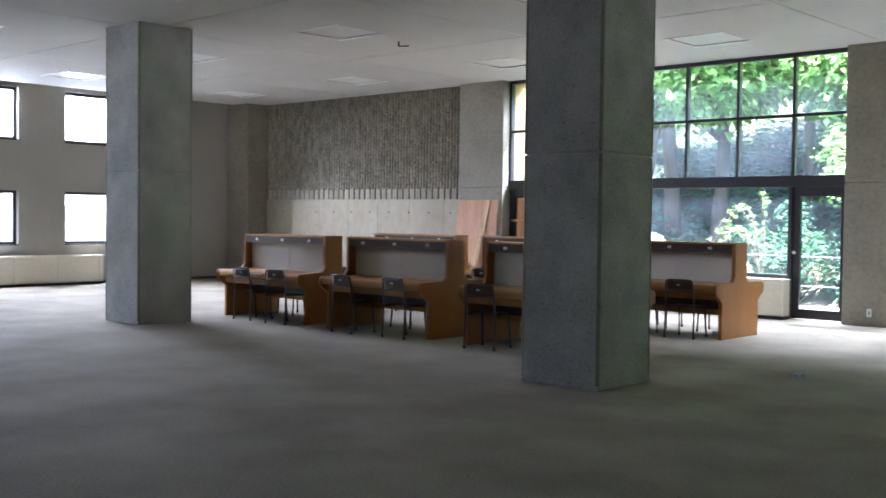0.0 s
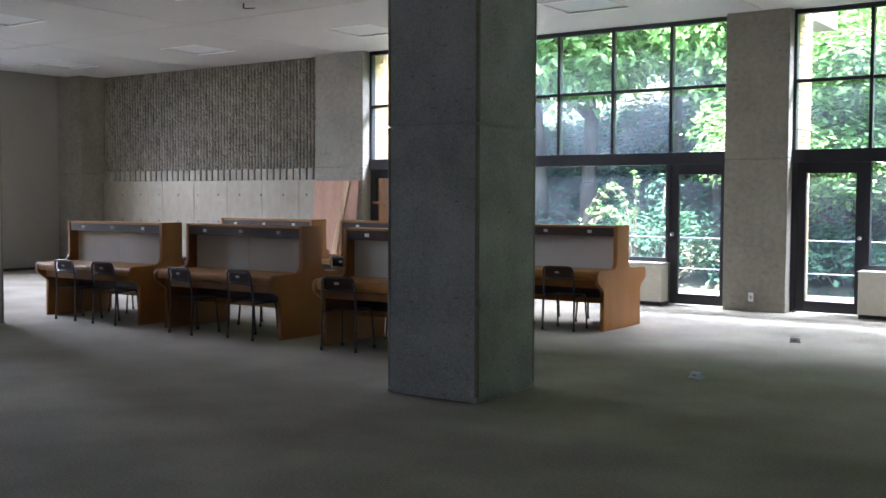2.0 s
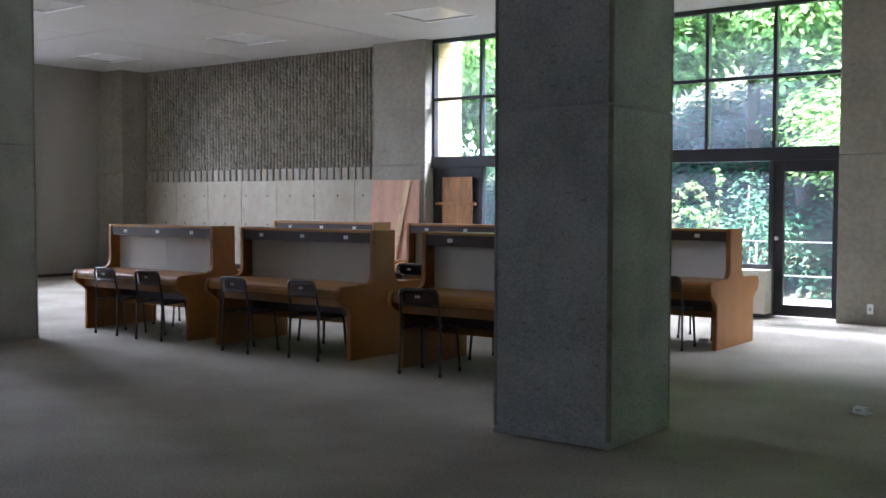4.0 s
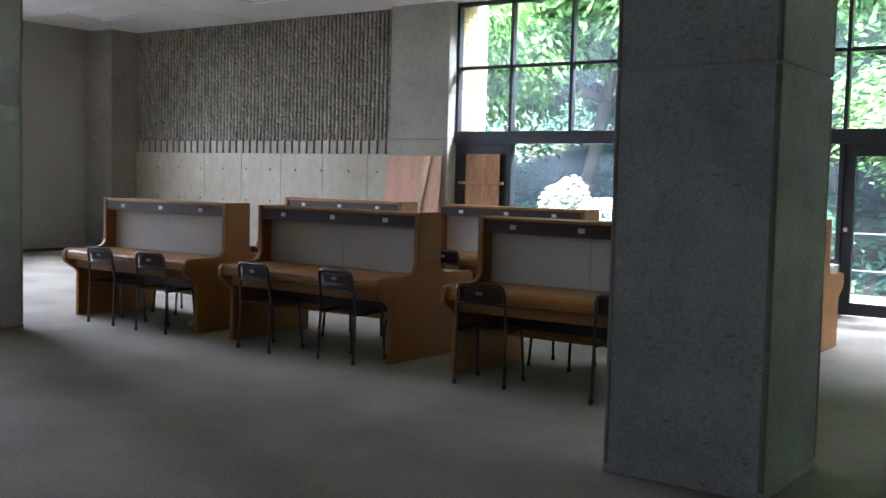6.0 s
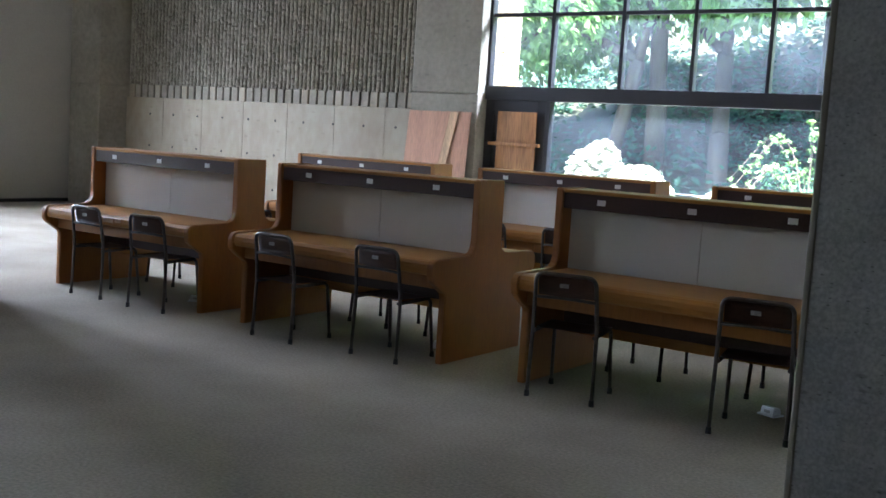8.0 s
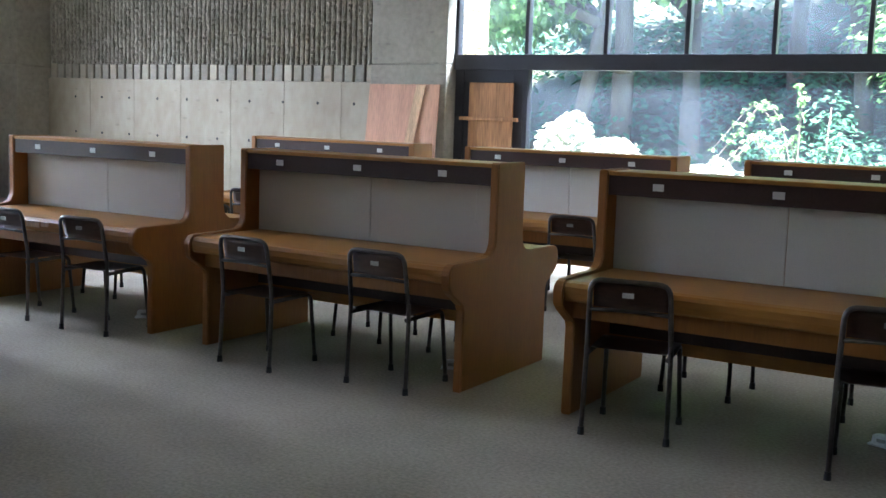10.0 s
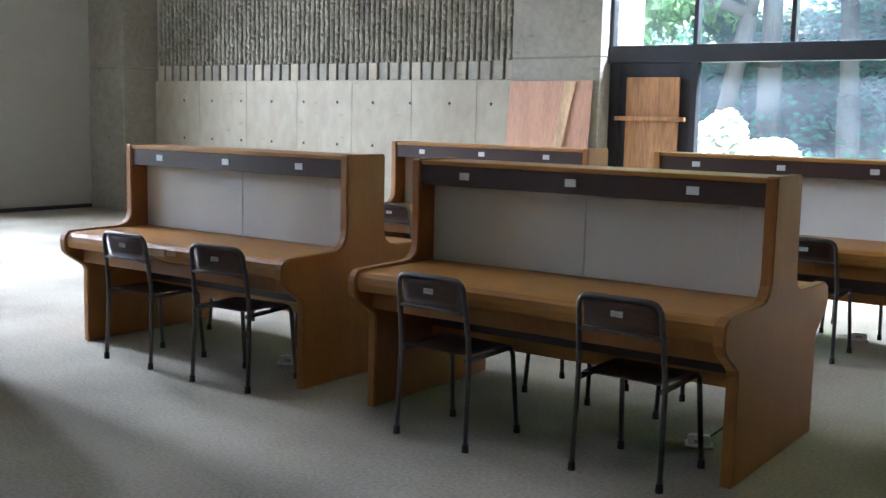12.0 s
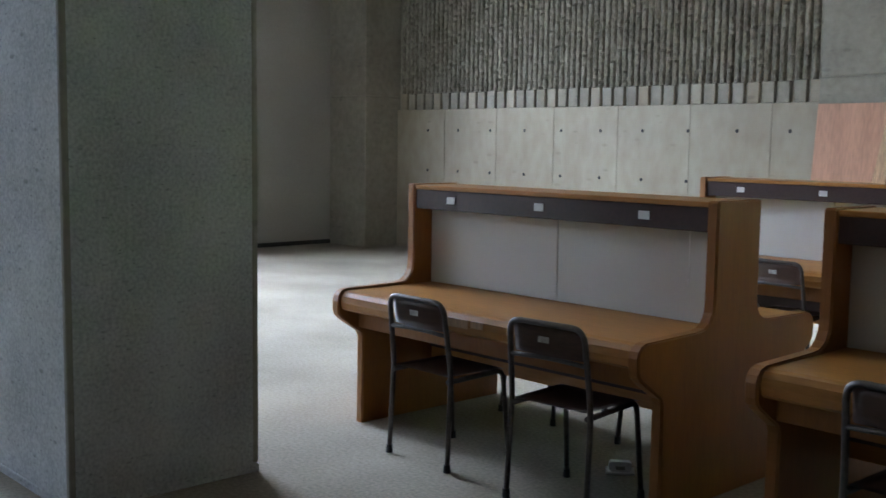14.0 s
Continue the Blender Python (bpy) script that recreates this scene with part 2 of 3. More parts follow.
COL_X, COL_Y, COL = -5.757, 7.838, 0.82

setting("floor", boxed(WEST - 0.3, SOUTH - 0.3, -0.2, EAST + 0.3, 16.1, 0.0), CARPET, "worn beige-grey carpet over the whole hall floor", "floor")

# ceiling boards in square fields with open joints and a square hole for each light
bm = bmesh.new()
FIELD, HOLE = PITCH / 2, 0.43
cx, cy = COL_X + COL / 2, COL_Y + COL / 2
fields = [(cx + FIELD * i, cy + FIELD * j) for i in range(-4, 6) for j in range(-7, 2)]
lamps = []
for x0, y0 in fields:
    xa, xb = max(x0 + 0.009, WEST), min(x0 + FIELD - 0.009, EAST)
    ya, yb = max(y0 + 0.009, SOUTH), min(y0 + FIELD - 0.009, 15.75)
    mx, my = x0 + FIELD / 2, y0 + FIELD / 2
    if xb - xa < 2.9 or yb - ya < 2.9:
        box(bm, xa, ya, TOP, xb, yb, TOP + 0.02)
        continue
    lamps.append((mx, my))
    box(bm, xa, ya, TOP, xb, my - HOLE, TOP + 0.02)
    box(bm, xa, my + HOLE, TOP, xb, yb, TOP + 0.02)
    box(bm, xa, my - HOLE, TOP, mx - HOLE, my + HOLE, TOP + 0.02)
    box(bm, mx + HOLE, my - HOLE, TOP, xb, my + HOLE, TOP + 0.02)
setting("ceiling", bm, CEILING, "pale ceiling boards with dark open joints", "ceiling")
setting("roof_slab", boxed(WEST - 0.3, SOUTH - 0.3, TOP + 0.16, EAST + 0.3, 16.1, TOP + 0.5), SLAB, "dark concrete slab above the ceiling", "roof")

# unseen plain walls that close the hall, dark to hold down bounced light
setting("wall_south", boxed(WEST - 0.3, SOUTH - 0.3, 0, EAST + 0.3, SOUTH, TOP + 0.16), SHADE, "plain unseen closing wall, dark to cut bounced light", "wall")
setting("wall_east", boxed(EAST, SOUTH, 0, EAST + 0.3, 16.1, TOP + 0.16), SHADE, "plain unseen end wall, dark to cut bounced light", "wall")

# west wall with two rows of square windows
WIN, GAP = 1.06, 0.97
win_y = [10.93 - (WIN + GAP) * k for k in range(6)]
ROWS_Z = ((0.815, 1.885), (2.875, 3.91))
bm = bmesh.new()
ys = [SOUTH] + sorted(v for y in win_y for v in (y, y + WIN)) + [15.45]
for k in range(0, len(ys) - 1):
    solid = k % 2 == 0
    if solid:
        box(bm, WEST - 0.3, ys[k], 0, WEST, ys[k + 1], TOP + 0.16)
    else:
        for z0, z1 in ((0, 0.815), (1.885, 2.875), (3.91, TOP + 0.16)):
            box(bm, WEST - 0.3, ys[k], z0, WEST, ys[k + 1], z1)
setting("wall_west", bm, PLASTER, "off-white plaster wall with two rows of square windows", "wall")
setting("baseboard", boxed(WEST, SOUTH, 0, WEST + 0.015, 14.90, 0.055, 0.003), RUBBER, "black rubber skirting along the plaster wall", "baseboard")

n = 0
for y in win_y:
    for z0, z1 in ROWS_Z:
        n += 1
        w = tagged(new("window_%d" % n), "square window with a black metal frame", "window", "square windows", "structure")
        w.matrix_basis = pose(WEST - 0.14, y, z0)
        h = z1 - z0
        for a in ((0, 0, WIN, 0.06), (0, h - 0.06, WIN, h)):
            part("rail", boxed(-0.04, a[0], a[1], 0.04, a[2], a[3]), BLACK, w)
        for a in (0, WIN - 0.06):
            part("stile", boxed(-0.038, a, 0.06, 0.038, a + 0.06, h - 0.06), BLACK, w)
        pane = part("pane", boxed(-0.004, 0.06, 0.06, 0.004, WIN - 0.06, h - 0.06), GLASS, w)
        pane.visible_shadow = False
        part("sill", boxed(0.04, 0.0, -0.012, 0.155, WIN, 0.008), BLACK, w)

# corner pier and the two piers of the window wall
def pier(name, x0, y0, x1, y1, joint, mat, label, skirt=False):
    bm = bmesh.new()
    box(bm, x0, y0, 0, x1, y1, joint - 0.005, 0.012, 2)
    box(bm, x0, y0, joint + 0.005, x1, y1, TOP + 0.05, 0.012, 2)
    box(bm, x0 + 0.012, y0 + 0.012, 0.1, x1 - 0.012, y1 - 0.012, TOP)
    if skirt:
        box(bm, x0 - 0.004, y0 - 0.004, 0, x1 + 0.004, y1 + 0.004, 0.035, 0.003)
    return setting(name, bm, mat, label, "column")


pier("column_corner", WEST, 14.90, -19.27, 15.6, 1.98, CONCRETE, "square smooth concrete column in the room's corner")
pier("column_pier_1", -13.20, PIER_Y, -12.14, 16.1, 2.03, CONCRETE, "smooth concrete pier beside the ribbed wall")
pier("column_pier_2", -5.85, PIER_Y, -5.0, 16.1, 2.03, CONCRETE, "smooth concrete pier between two glazed bays")
pier("column_pier_3", 1.52, PIER_Y, 2.48, 16.1, 2.03, CONCRETE, "smooth concrete pier at the end of the glazing")
pier("column_1", COL_X, COL_Y, COL_X + COL, COL_Y + COL, 2.03, COLUMN, "free-standing square column of hammered grey concrete", True)
pier("column_2", COL_X - PITCH, COL_Y, COL_X - PITCH + COL, COL_Y + COL, 2.03, COLUMN, "free-standing square concrete column in shade", True)
for cx0 in (COL_X, COL_X - PITCH):
    col = bpy.data.objects["column_1" if cx0 == COL_X else "column_2"]
    for ax in (cx0, cx0 + COL):
        for ay in (COL_Y, COL_Y + COL):
            sx, sy = (1 if ax == cx0 else -1), (1 if ay == COL_Y else -1)
            for z0, z1 in ((0.04, 2.024), (2.036, TOP)):
                bm = bmesh.new()
                box(bm, *sorted_pair(ax - sx * 0.003, ax + sx * 0.026, ay - sy * 0.003, ay + sy * 0.026, z0, z1), 0.008, 2)
                part("arris", bm, CONCRETE, col, "smooth concrete corner strip")
setting("wall_north_east", boxed(2.48, WALL_Y, 0, EAST, 16.1, TOP + 0.16), CONCRETE, "plain concrete wall beyond the glazing", "wall")

# ribbed concrete wall: flat form panels below, broken ribs above
RX0, RX1, BAND = -19.27, -13.20, 1.812
core = setting("wall_ribbed", boxed(RX0, WALL_Y + 0.05, 0, RX1, 16.0, TOP + 0.16), CONCRETE, "board-formed concrete wall with broken vertical ribs above", "wall")
x = RX1
edges_x = [RX1] + [-13.753 - 0.918 * k for k in range(6)] + [RX0]
for xa, xb in zip(edges_x[1:], edges_x):
    part("panel", boxed(xa + 0.0012, WALL_Y, 0.0, xb - 0.0012, WALL_Y + 0.052, BAND, 0.003), FORM, core)
plug = None
for k in range(10):
    for z in (0.51, 1.03, 1.545):
        if plug is None:
            bm = bmesh.new()
            bmesh.ops.create_cone(bm, cap_ends=True, segments=10, radius1=0.02, radius2=0.017, depth=0.006, matrix=pose(0, 0, 0, 90))
            plug = mesh_of("tie_hole", bm, RUBBER)
        ob = new("tie_hole", plug)
        ob.parent = core
        ob.location = (-13.558 - 0.567 * k, WALL_Y - 0.001, z)
rng = random.Random(4)
STEP = 0.081
count = int((RX1 - RX0 - 0.02) / STEP)
for k in range(count):
    xc = RX1 - 0.035 - STEP * (k + 0.5)
    bm = bmesh.new()
    rows = 58
    foot = BAND + 0.21 if (k // 2) % 5 else BAND + 0.19
    prev, lean = None, 0.0
    for r in range(rows + 1):
        z = foot + (TOP - foot) * r / rows
        lean = lean * 0.6 + rng.uniform(-0.004, 0.004)
        chip = 0.014 if rng.random() < 0.13 else 0.0
        hw = 0.021 + rng.uniform(-0.005, 0.005) - chip * 0.3
        f = WALL_Y + 0.008 + rng.uniform(-0.003, 0.009) + chip
        cur = [bm.verts.new(p) for p in ((xc - 0.033, WALL_Y + 0.052, z), (xc - hw + lean, f + rng.uniform(0.002, 0.012), z),
                                         (xc + lean, f - 0.003, z), (xc + hw + lean, f + rng.uniform(0.002, 0.012), z), (xc + 0.033, WALL_Y + 0.052, z))]
        if prev:
            for a in range(4):
                bm.faces.new((prev[a], prev[a + 1], cur[a + 1], cur[a]))
        else:
            bm.faces.new(list(reversed(cur)))
        prev = cur
    part("rib", bm, RIB, core)
for k in range(count // 2):
    xc = RX1 - 0.035 - STEP * (2 * k + 1)
    trim = rng.uniform(-0.006, 0.006)
    part("rib_foot", boxed(xc - 0.066 + trim, WALL_Y + 0.004, BAND, xc + 0.060 + trim, WALL_Y + 0.051, BAND + 0.21 + trim, 0.008), CONCRETE if k % 4 else FORM, core)

# ---- glazed bays of the north wall ----
def bar(parent, x0, z0, x1, z1, depth=0.05, name="mullion"):
    return part(name, boxed(x0, -depth, z0, x1, depth, z1, 0.003), BLACK, parent)


def pane_in(parent, x0, z0, x1, z1):
    p = part("pane", boxed(x0, -0.004, z0, x1, 0.004, z1), GLASS, parent)
    p.visible_shadow = False
    return p


def upper_lights(parent, xs):
    """Two rows of panes above the transom."""
    for a in xs[1:-1]:
        bar(parent, a - 0.022, 2.145, a + 0.022, 3.93)
    bar(parent, xs[0], 1.975, xs[-1], 2.145, 0.07, "transom")
    bar(parent, xs[0], 3.91, xs[-1], TOP, 0.055, "head")
    bar(parent, xs[0], 2.145, xs[0] + 0.04, 3.91, 0.055, "jamb")
    bar(parent, xs[-1] - 0.04, 2.145, xs[-1], 3.91, 0.055, "jamb")
    for a, b in zip(xs, xs[1:]):
        bar(parent, a + 0.022, 3.02, b - 0.022, 3.064, 0.04, "glazing_bar")
        pane_in(parent, a + 0.02, 2.145, b - 0.02, 3.02)
        pane_in(parent, a + 0.02, 3.064, b - 0.02, 3.91)


def glazed_door(name, x0, x1, label, handle_left, blind=False):
    d = tagged(new(name), label, "door", "glazed doors", "structure")
    d.matrix_basis = pose(0, GLASS_Y, 0)
    st = 0.115
    bar(d, x0, 0.02, x0 + st, 1.975, 0.035, "stile")
    bar(d, x1 - st, 0.02, x1, 1.975, 0.035, "stile")
    bar(d, x0 + st, 1.835, x1 - st, 1.975, 0.033, "rail")
    bar(d, x0 + st, 0.02, x1 - st, 0.16, 0.033, "rail")
    if blind:
        part("panel", boxed(x0 + st, -0.012, 0.16, x1 - st, 0.012, 1.835), BLACK, d)
    else:
        pane_in(d, x0 + st, 0.16, x1 - st, 1.835)
    hx = x0 + 0.05 if handle_left else x1 - 0.05
    bm = bmesh.new()
    tube(bm, [(hx, -0.03, 1.0), (hx, -0.075, 1.0)], 0.011, 8)
    bmesh.ops.create_uvsphere(bm, u_segments=12, v_segments=8, radius=0.028, matrix=pose(hx, -0.085, 1.0))
    part("door_handle", bm, STEEL, d, "round steel knob")
    return d


def lower_light(parent, x0, x1, posts=()):
    bar(parent, x0, 0.60, x1, 0.66, 0.06, "sill")
    bar(parent, x0, 0.66, x0 + 0.06, 1.975, 0.055, "jamb")
    bar(parent, x1 - 0.06, 0.66, x1, 1.975, 0.055, "jamb")
    xs = [x0 + 0.06, *posts, x1 - 0.06]
    for a, b in zip(xs, xs[1:]):
        pane_in(parent, a, 0.66, b, 1.975)


bay1 = tagged(new("window_bay_1"), "tall black-framed glazing with two rows of panes over one wide pane", "window", "glazed bays", "structure")
bay1.matrix_basis = pose(0, GLASS_Y, 0)
upper_lights(bay1, [-12.14, -11.22, -10.275, -9.38, -8.50, -7.61, -6.71, -5.85])
lower_light(bay1, -11.24, -6.70)
glazed_door("door_1", -12.135, -11.245, "black-framed door, boarded up, beside the pier", False, True)
glazed_door("door_2", -6.695, -5.855, "black-framed glass door at the bay's end", True)
setting("wall_apron_1", boxed(-11.24, GLASS_Y - 0.03, 0, -6.70, GLASS_Y + 0.2, 0.60), CONCRETE, "low concrete wall under the wide pane", "wall")
bay2 = tagged(new("window_bay_2"), "tall black-framed glazing beyond the pier", "window", "glazed bays", "structure")
bay2.matrix_basis = pose(0, GLASS_Y, 0)
upper_lights(bay2, [-5.0, -4.03, -3.13, -2.23, -1.33, -0.43, 0.52, 1.52])
lower_light(bay2, -4.07, 1.52)
bar(bay2, -5.0, 0.0, -4.937, 1.975, 0.055, "jamb")
glazed_door("door_3", -4.935, -4.075, "black-framed glass door beside the pier", False)
setting("wall_apron_2", boxed(-4.07, GLASS_Y - 0.03, 0, 1.52, GLASS_Y + 0.2, 0.60), CONCRETE, "low concrete wall under the second bay's pane", "wall")


# ---- things ----
def radiator(length, label):
    r = thing("radiator_casing", label, "radiator", group="radiator casings")
    part("casing", boxed(0, -0.24, 0.05, length, 0, 0.58, 0.012, 2), CREAM, r)
    part("top", boxed(-0.006, -0.246, 0.581, length + 0.006, 0.0, 0.600, 0.004), CREAM, r)
    part("plinth", boxed(0.01, -0.22, 0.0, length - 0.01, 0, 0.05), RUBBER, r, "black recessed plinth")
    k = 0
    while k * 0.9 + 0.9 < length:
        part("seam", boxed(0.9 * (k + 1), -0.2415, 0.07, 0.9 * (k + 1) + 0.003, -0.2395, 0.565), SLAB, r)
        k += 1
    return r


r = radiator(4.50, "long cream steel radiator casing under the wide pane")
r.matrix_basis = pose(-11.2, GLASS_Y - 0.07, 0)
r = radiator(5.5, "long cream steel radiator casing under the second bay")
r.matrix_basis = pose(-4.08, GLASS_Y - 0.07, 0)
r = radiator(4.6, "cream steel radiator casing under the square windows")
r.matrix_basis = pose(WEST + 0.005, 7.05, 0, 0, 0, 90)


W, HD = 1.83, 0.05
HALF = [(0.485, 0.0), (0.482, 0.435), (0.494, 0.462), (0.605, 0.535), (0.628, 0.556), (0.637, 0.58), (0.638, 0.63), (0.63, 0.655), (0.612, 0.673),
        (0.585, 0.683), (0.26, 0.688), (0.215, 0.695), (0.182, 0.716), (0.163, 0.75), (0.157, 0.79), (0.157, 1.178), (0.15, 1.187)]
OUTLINE = HALF + [(-u, z) for u, z in reversed(HALF)]


def carrel():
    c = thing("study_carrel", "double-sided orange wood study carrel with pale pin boards", "desk", group="study carrels")
    part("end_panel", prism(bmesh.new(), OUTLINE, 0, HD, 0.006), EDGE, c)
    part("end_panel", prism(bmesh.new(), OUTLINE, W - HD, W, 0.006), EDGE, c)
    part("top_board", boxed(HD, -0.15, 1.160, W - HD, 0.15, 1.182, 0.003), WOOD, c)
    part("centre_panel", boxed(HD, -0.022, 0.27, W - HD, 0.022, 1.06), WOOD, c)
    for s in (1, -1):
        desk = [(0.022, 0.676), (0.575, 0.676), (0.602, 0.669), (0.618, 0.65), (0.621, 0.62), (0.614, 0.592), (0.60, 0.58), (0.58, 0.578), (0.575, 0.648), (0.022, 0.648)]
        part("desktop", prism(bmesh.new(), [(s * u, z) for u, z in desk], HD, W - HD), WOOD, c)
        a, b = sorted((s * 0.495, s * 0.512))
        part("apron", boxed(HD, a, 0.487, W - HD, b, 0.648, 0.002), EDGE, c, "recessed wooden apron under the desktop")
        a, b = sorted((s * 0.0225, s * 0.032))
        part("modesty_board", boxed(HD, a, 0.335, W - HD, b, 0.646), FASCIA, c, "dark brown modesty board under the desk")
        a, b = sorted((s * 0.106, s * 0.144))
        fas = part("fascia", boxed(HD, a, 1.062, W - HD, b, 1.160, 0.003), FASCIA, c, "dark brown lamp fascia")
        mid = W / 2
        for x0, x1 in ((HD + 0.002, mid - 0.002), (mid + 0.002, W - HD - 0.002)):
            a, b = sorted((s * 0.0225, s * 0.036))
            part("pin_board", boxed(x0, a, 0.678, x1, b, 1.075, 0.002), BOARD, c, "pale grey pin board")
        for x in (0.31, 0.89, 1.47):
            xx = x if s < 0 else W - x
            a, b = sorted((s * 0.1445, s * 0.1475))
            lab = part("label", boxed(xx - 0.028, a, 1.095, xx + 0.028, b, 1.130, 0.001), LABEL, fas, "small white seat label")
            a, b = sorted((s * 0.1415, s * 0.1422))
        xx = W - 0.17 if s < 0 else 0.17
        cord = bmesh.new()
        tube(cord, [(xx, s * 0.09, 1.06), (xx, s * 0.09, 0.86)], 0.0015, 5)
        tube(cord, [(xx, s * 0.09, 0.86), (xx, s * 0.09, 0.835)], 0.005, 6)
        part("pull_cord", cord, LABEL, c, "thin white lamp cord")
    return c


ROW1, ROW2 = 9.942, 12.596
spots = [(-12.538, 9.956), (-10.274, 9.945), (-7.864, 9.928), (-12.541, ROW2), (-10.203, ROW2), (-7.874, ROW2)]
first = carrel()
first.matrix_basis = pose(*spots[0], 0)
for x, y in spots[1:]:
    copy_thing(first, pose(x, y, 0))
for x0, x1, z0 in ((0.80, 0.93, 0.612), (0.945, 1.02, 0.62)):
    part("chipped_edge", boxed(x0, -0.6235, z0, x1, -0.612, 0.652, 0.003), SPLIT, first, "pale chipped patch on the desk edge")


def chair():
    """Tubular chair, back legs at the origin, facing +y."""
    c = thing("chair", "brown plywood chair on a bronze tube frame", "chair", group="carrel chairs")
    R = 0.0115
    back = [(-0.195, 0.02, 0.012), (-0.19, 0.04, 0.42), (-0.178, 0.0, 0.725), (0.178, 0.0, 0.725), (0.19, 0.04, 0.42), (0.195, 0.02, 0.012)]
    part("back_frame", tube(bmesh.new(), rounded(back, 0.055), R), TUBE, c)
    for s in (-1, 1):
        leg = [(s * 0.180, 0.03, 0.385), (s * 0.174, 0.365, 0.395), (s * 0.185, 0.40, 0.012)]
        part("front_leg", tube(bmesh.new(), rounded(leg, 0.045), R), TUBE, c)
        for x, y in ((s * 0.195, 0.02), (s * 0.185, 0.40)):
            bm = bmesh.new()
            bmesh.ops.create_cone(bm, cap_ends=True, segments=10, radius1=0.016, radius2=0.014, depth=0.035, matrix=pose(x, y, 0.0175))
            part("foot_cap", bm, RUBBER, c, "black rubber foot cap")
    part("crossbar", tube(bmesh.new(), rounded([(-0.183, 0.017, 0.585), (-0.05, 0.022, 0.590), (0.05, 0.022, 0.590), (0.183, 0.017, 0.585)], 0.03), 0.009), TUBE, c)
    part("seat_bar", tube(bmesh.new(), [(-0.175, 0.31, 0.388), (0.175, 0.31, 0.388)], 0.008), TUBE, c)
    bm = bmesh.new()
    nx, ny = 8, 8
    grid = [[None] * (ny + 1) for _ in range(nx + 1)]
    for i in range(nx + 1):
        for j in range(ny + 1):
            u, v = i / nx * 2 - 1, j / ny
            wx = (0.175 + 0.015 * v) * (1 - 0.06 * max(0, abs(v * 2 - 1) - 0.7))
            z = 0.408 - 0.012 * (1 - u * u) * math.sin(math.pi * min(1, v * 1.1)) - 0.018 * max(0, v - 0.85) / 0.15
            grid[i][j] = bm.verts.new((u * wx, 0.03 + 0.375 * v, z))
    for i in range(nx):
        for j in range(ny):
            bm.faces.new((grid[i][j], grid[i + 1][j], grid[i + 1][j + 1], grid[i][j + 1])).smooth = True
    bmesh.ops.solidify(bm, geom=bm.faces[:], thickness=0.011)
    part("seat", bm, SEAT, c)
    bm = bmesh.new()
    grid = [[None] * 5 for _ in range(9)]
    for i in range(9):
        for j in range(5):
            u, v = i / 4 - 1, j / 4
            z = 0.598 + 0.118 * v
            grid[i][j] = bm.verts.new((u * 0.168, 0.018 - 0.017 * v - 0.012 * (1 - u * u) + 0.012, z))
    for i in range(8):
        for j in range(4):
            bm.faces.new((grid[i][j], grid[i][j + 1], grid[i + 1][j + 1], grid[i + 1][j])).smooth = True
    bmesh.ops.solidify(bm, geom=bm.faces[:], thickness=0.010)
    back_ob = part("backrest", bm, SEAT, c)
    part("label", boxed(-0.032, -0.006, 0.652, 0.02, -0.0015, 0.675, 0.001), WORN, back_ob, "worn white number label")
    return c


seats = []
seats += [(-11.83, 9.236, -1), (-11.062, 9.212, 3), (-9.688, 9.167, -4), (-8.843, 9.237, -3), (-7.448, 9.20, 9), (-6.368, 9.24, 9)]
for x0, y0, offs in ((-12.57, ROW2, (0.46, 0.92)), (-10.232, ROW2, (0.52, 1.27)), (-7.90, ROW2, (0.66, 1.385))):
    for i, o in enumerate(offs):
        seats.append((x0 + o, y0 - 0.70, (3, -3, 2, -1)[(i + int(-x0)) % 4]))
for x0, y0, offs in ((-12.57, ROW1, (0.56, 1.3)), (-10.30, ROW1, (0.68, 1.38)), (-7.92, ROW1, (0.5, 1.4)),
                     (-12.57, ROW2, (0.5, 1.3)), (-10.23, ROW2, (0.5, 1.3)), (-7.90, ROW2, (0.5, 1.3))):
    for o in offs:
        seats.append((x0 + o, y0 + 0.63, 180 + (3 if o > 1 else -2)))
one = chair()
one.matrix_basis = pose(seats[0][0], seats[0][1], 0, 0, 0, seats[0][2])
for x, y, a in seats[1:]:
    copy_thing(one, pose(x, y, 0, 0, 0, a))


def ceiling_light():
    c = thing("ceiling_light", "square recessed ceiling light, unlit", "light", group="recessed ceiling lights")
    h = HOLE - 0.002
    bm = bmesh.new()
    for s in (-1, 1):
        box(bm, min(s * h, s * (h - 0.012)), -h, 0.0, max(s * h, s * (h - 0.012)), h, 0.10)
        box(bm, -h + 0.012, min(s * h, s * (h - 0.012)), 0.0, h - 0.012, max(s * h, s * (h - 0.012)), 0.10)
    part("frame", bm, CEILING, c)
    part("tray", boxed(-h + 0.012, -h + 0.012, 0.012, h - 0.012, h - 0.012, 0.06), PANEL, c)
    for s in (-1, 1):
        bm = bmesh.new()
        a, b = sorted((s * (h + 0.015), s * (h - 0.035)))
        box(bm, -h - 0.015, a, -0.010, h + 0.015, b, -0.002, 0.002)
        part("trim", bm, TRIM, c, "white trim strip")
    return c


one = ceiling_light()
one.matrix_basis = pose(lamps[0][0], lamps[0][1], TOP)
for x, y in lamps[1:]:
    copy_thing(one, pose(x, y, TOP))

hook = thing("ceiling_hook", "small rusty hook hanging from the ceiling", "hook", -10.65, 11.1, TOP)
bm = bmesh.new()
tube(bm, [(0, 0, 0), (0, 0, -0.07)], 0.012, 8)
tube(bm, [(0, 0, -0.07), (0.10, 0.10, -0.06)], 0.008, 8)
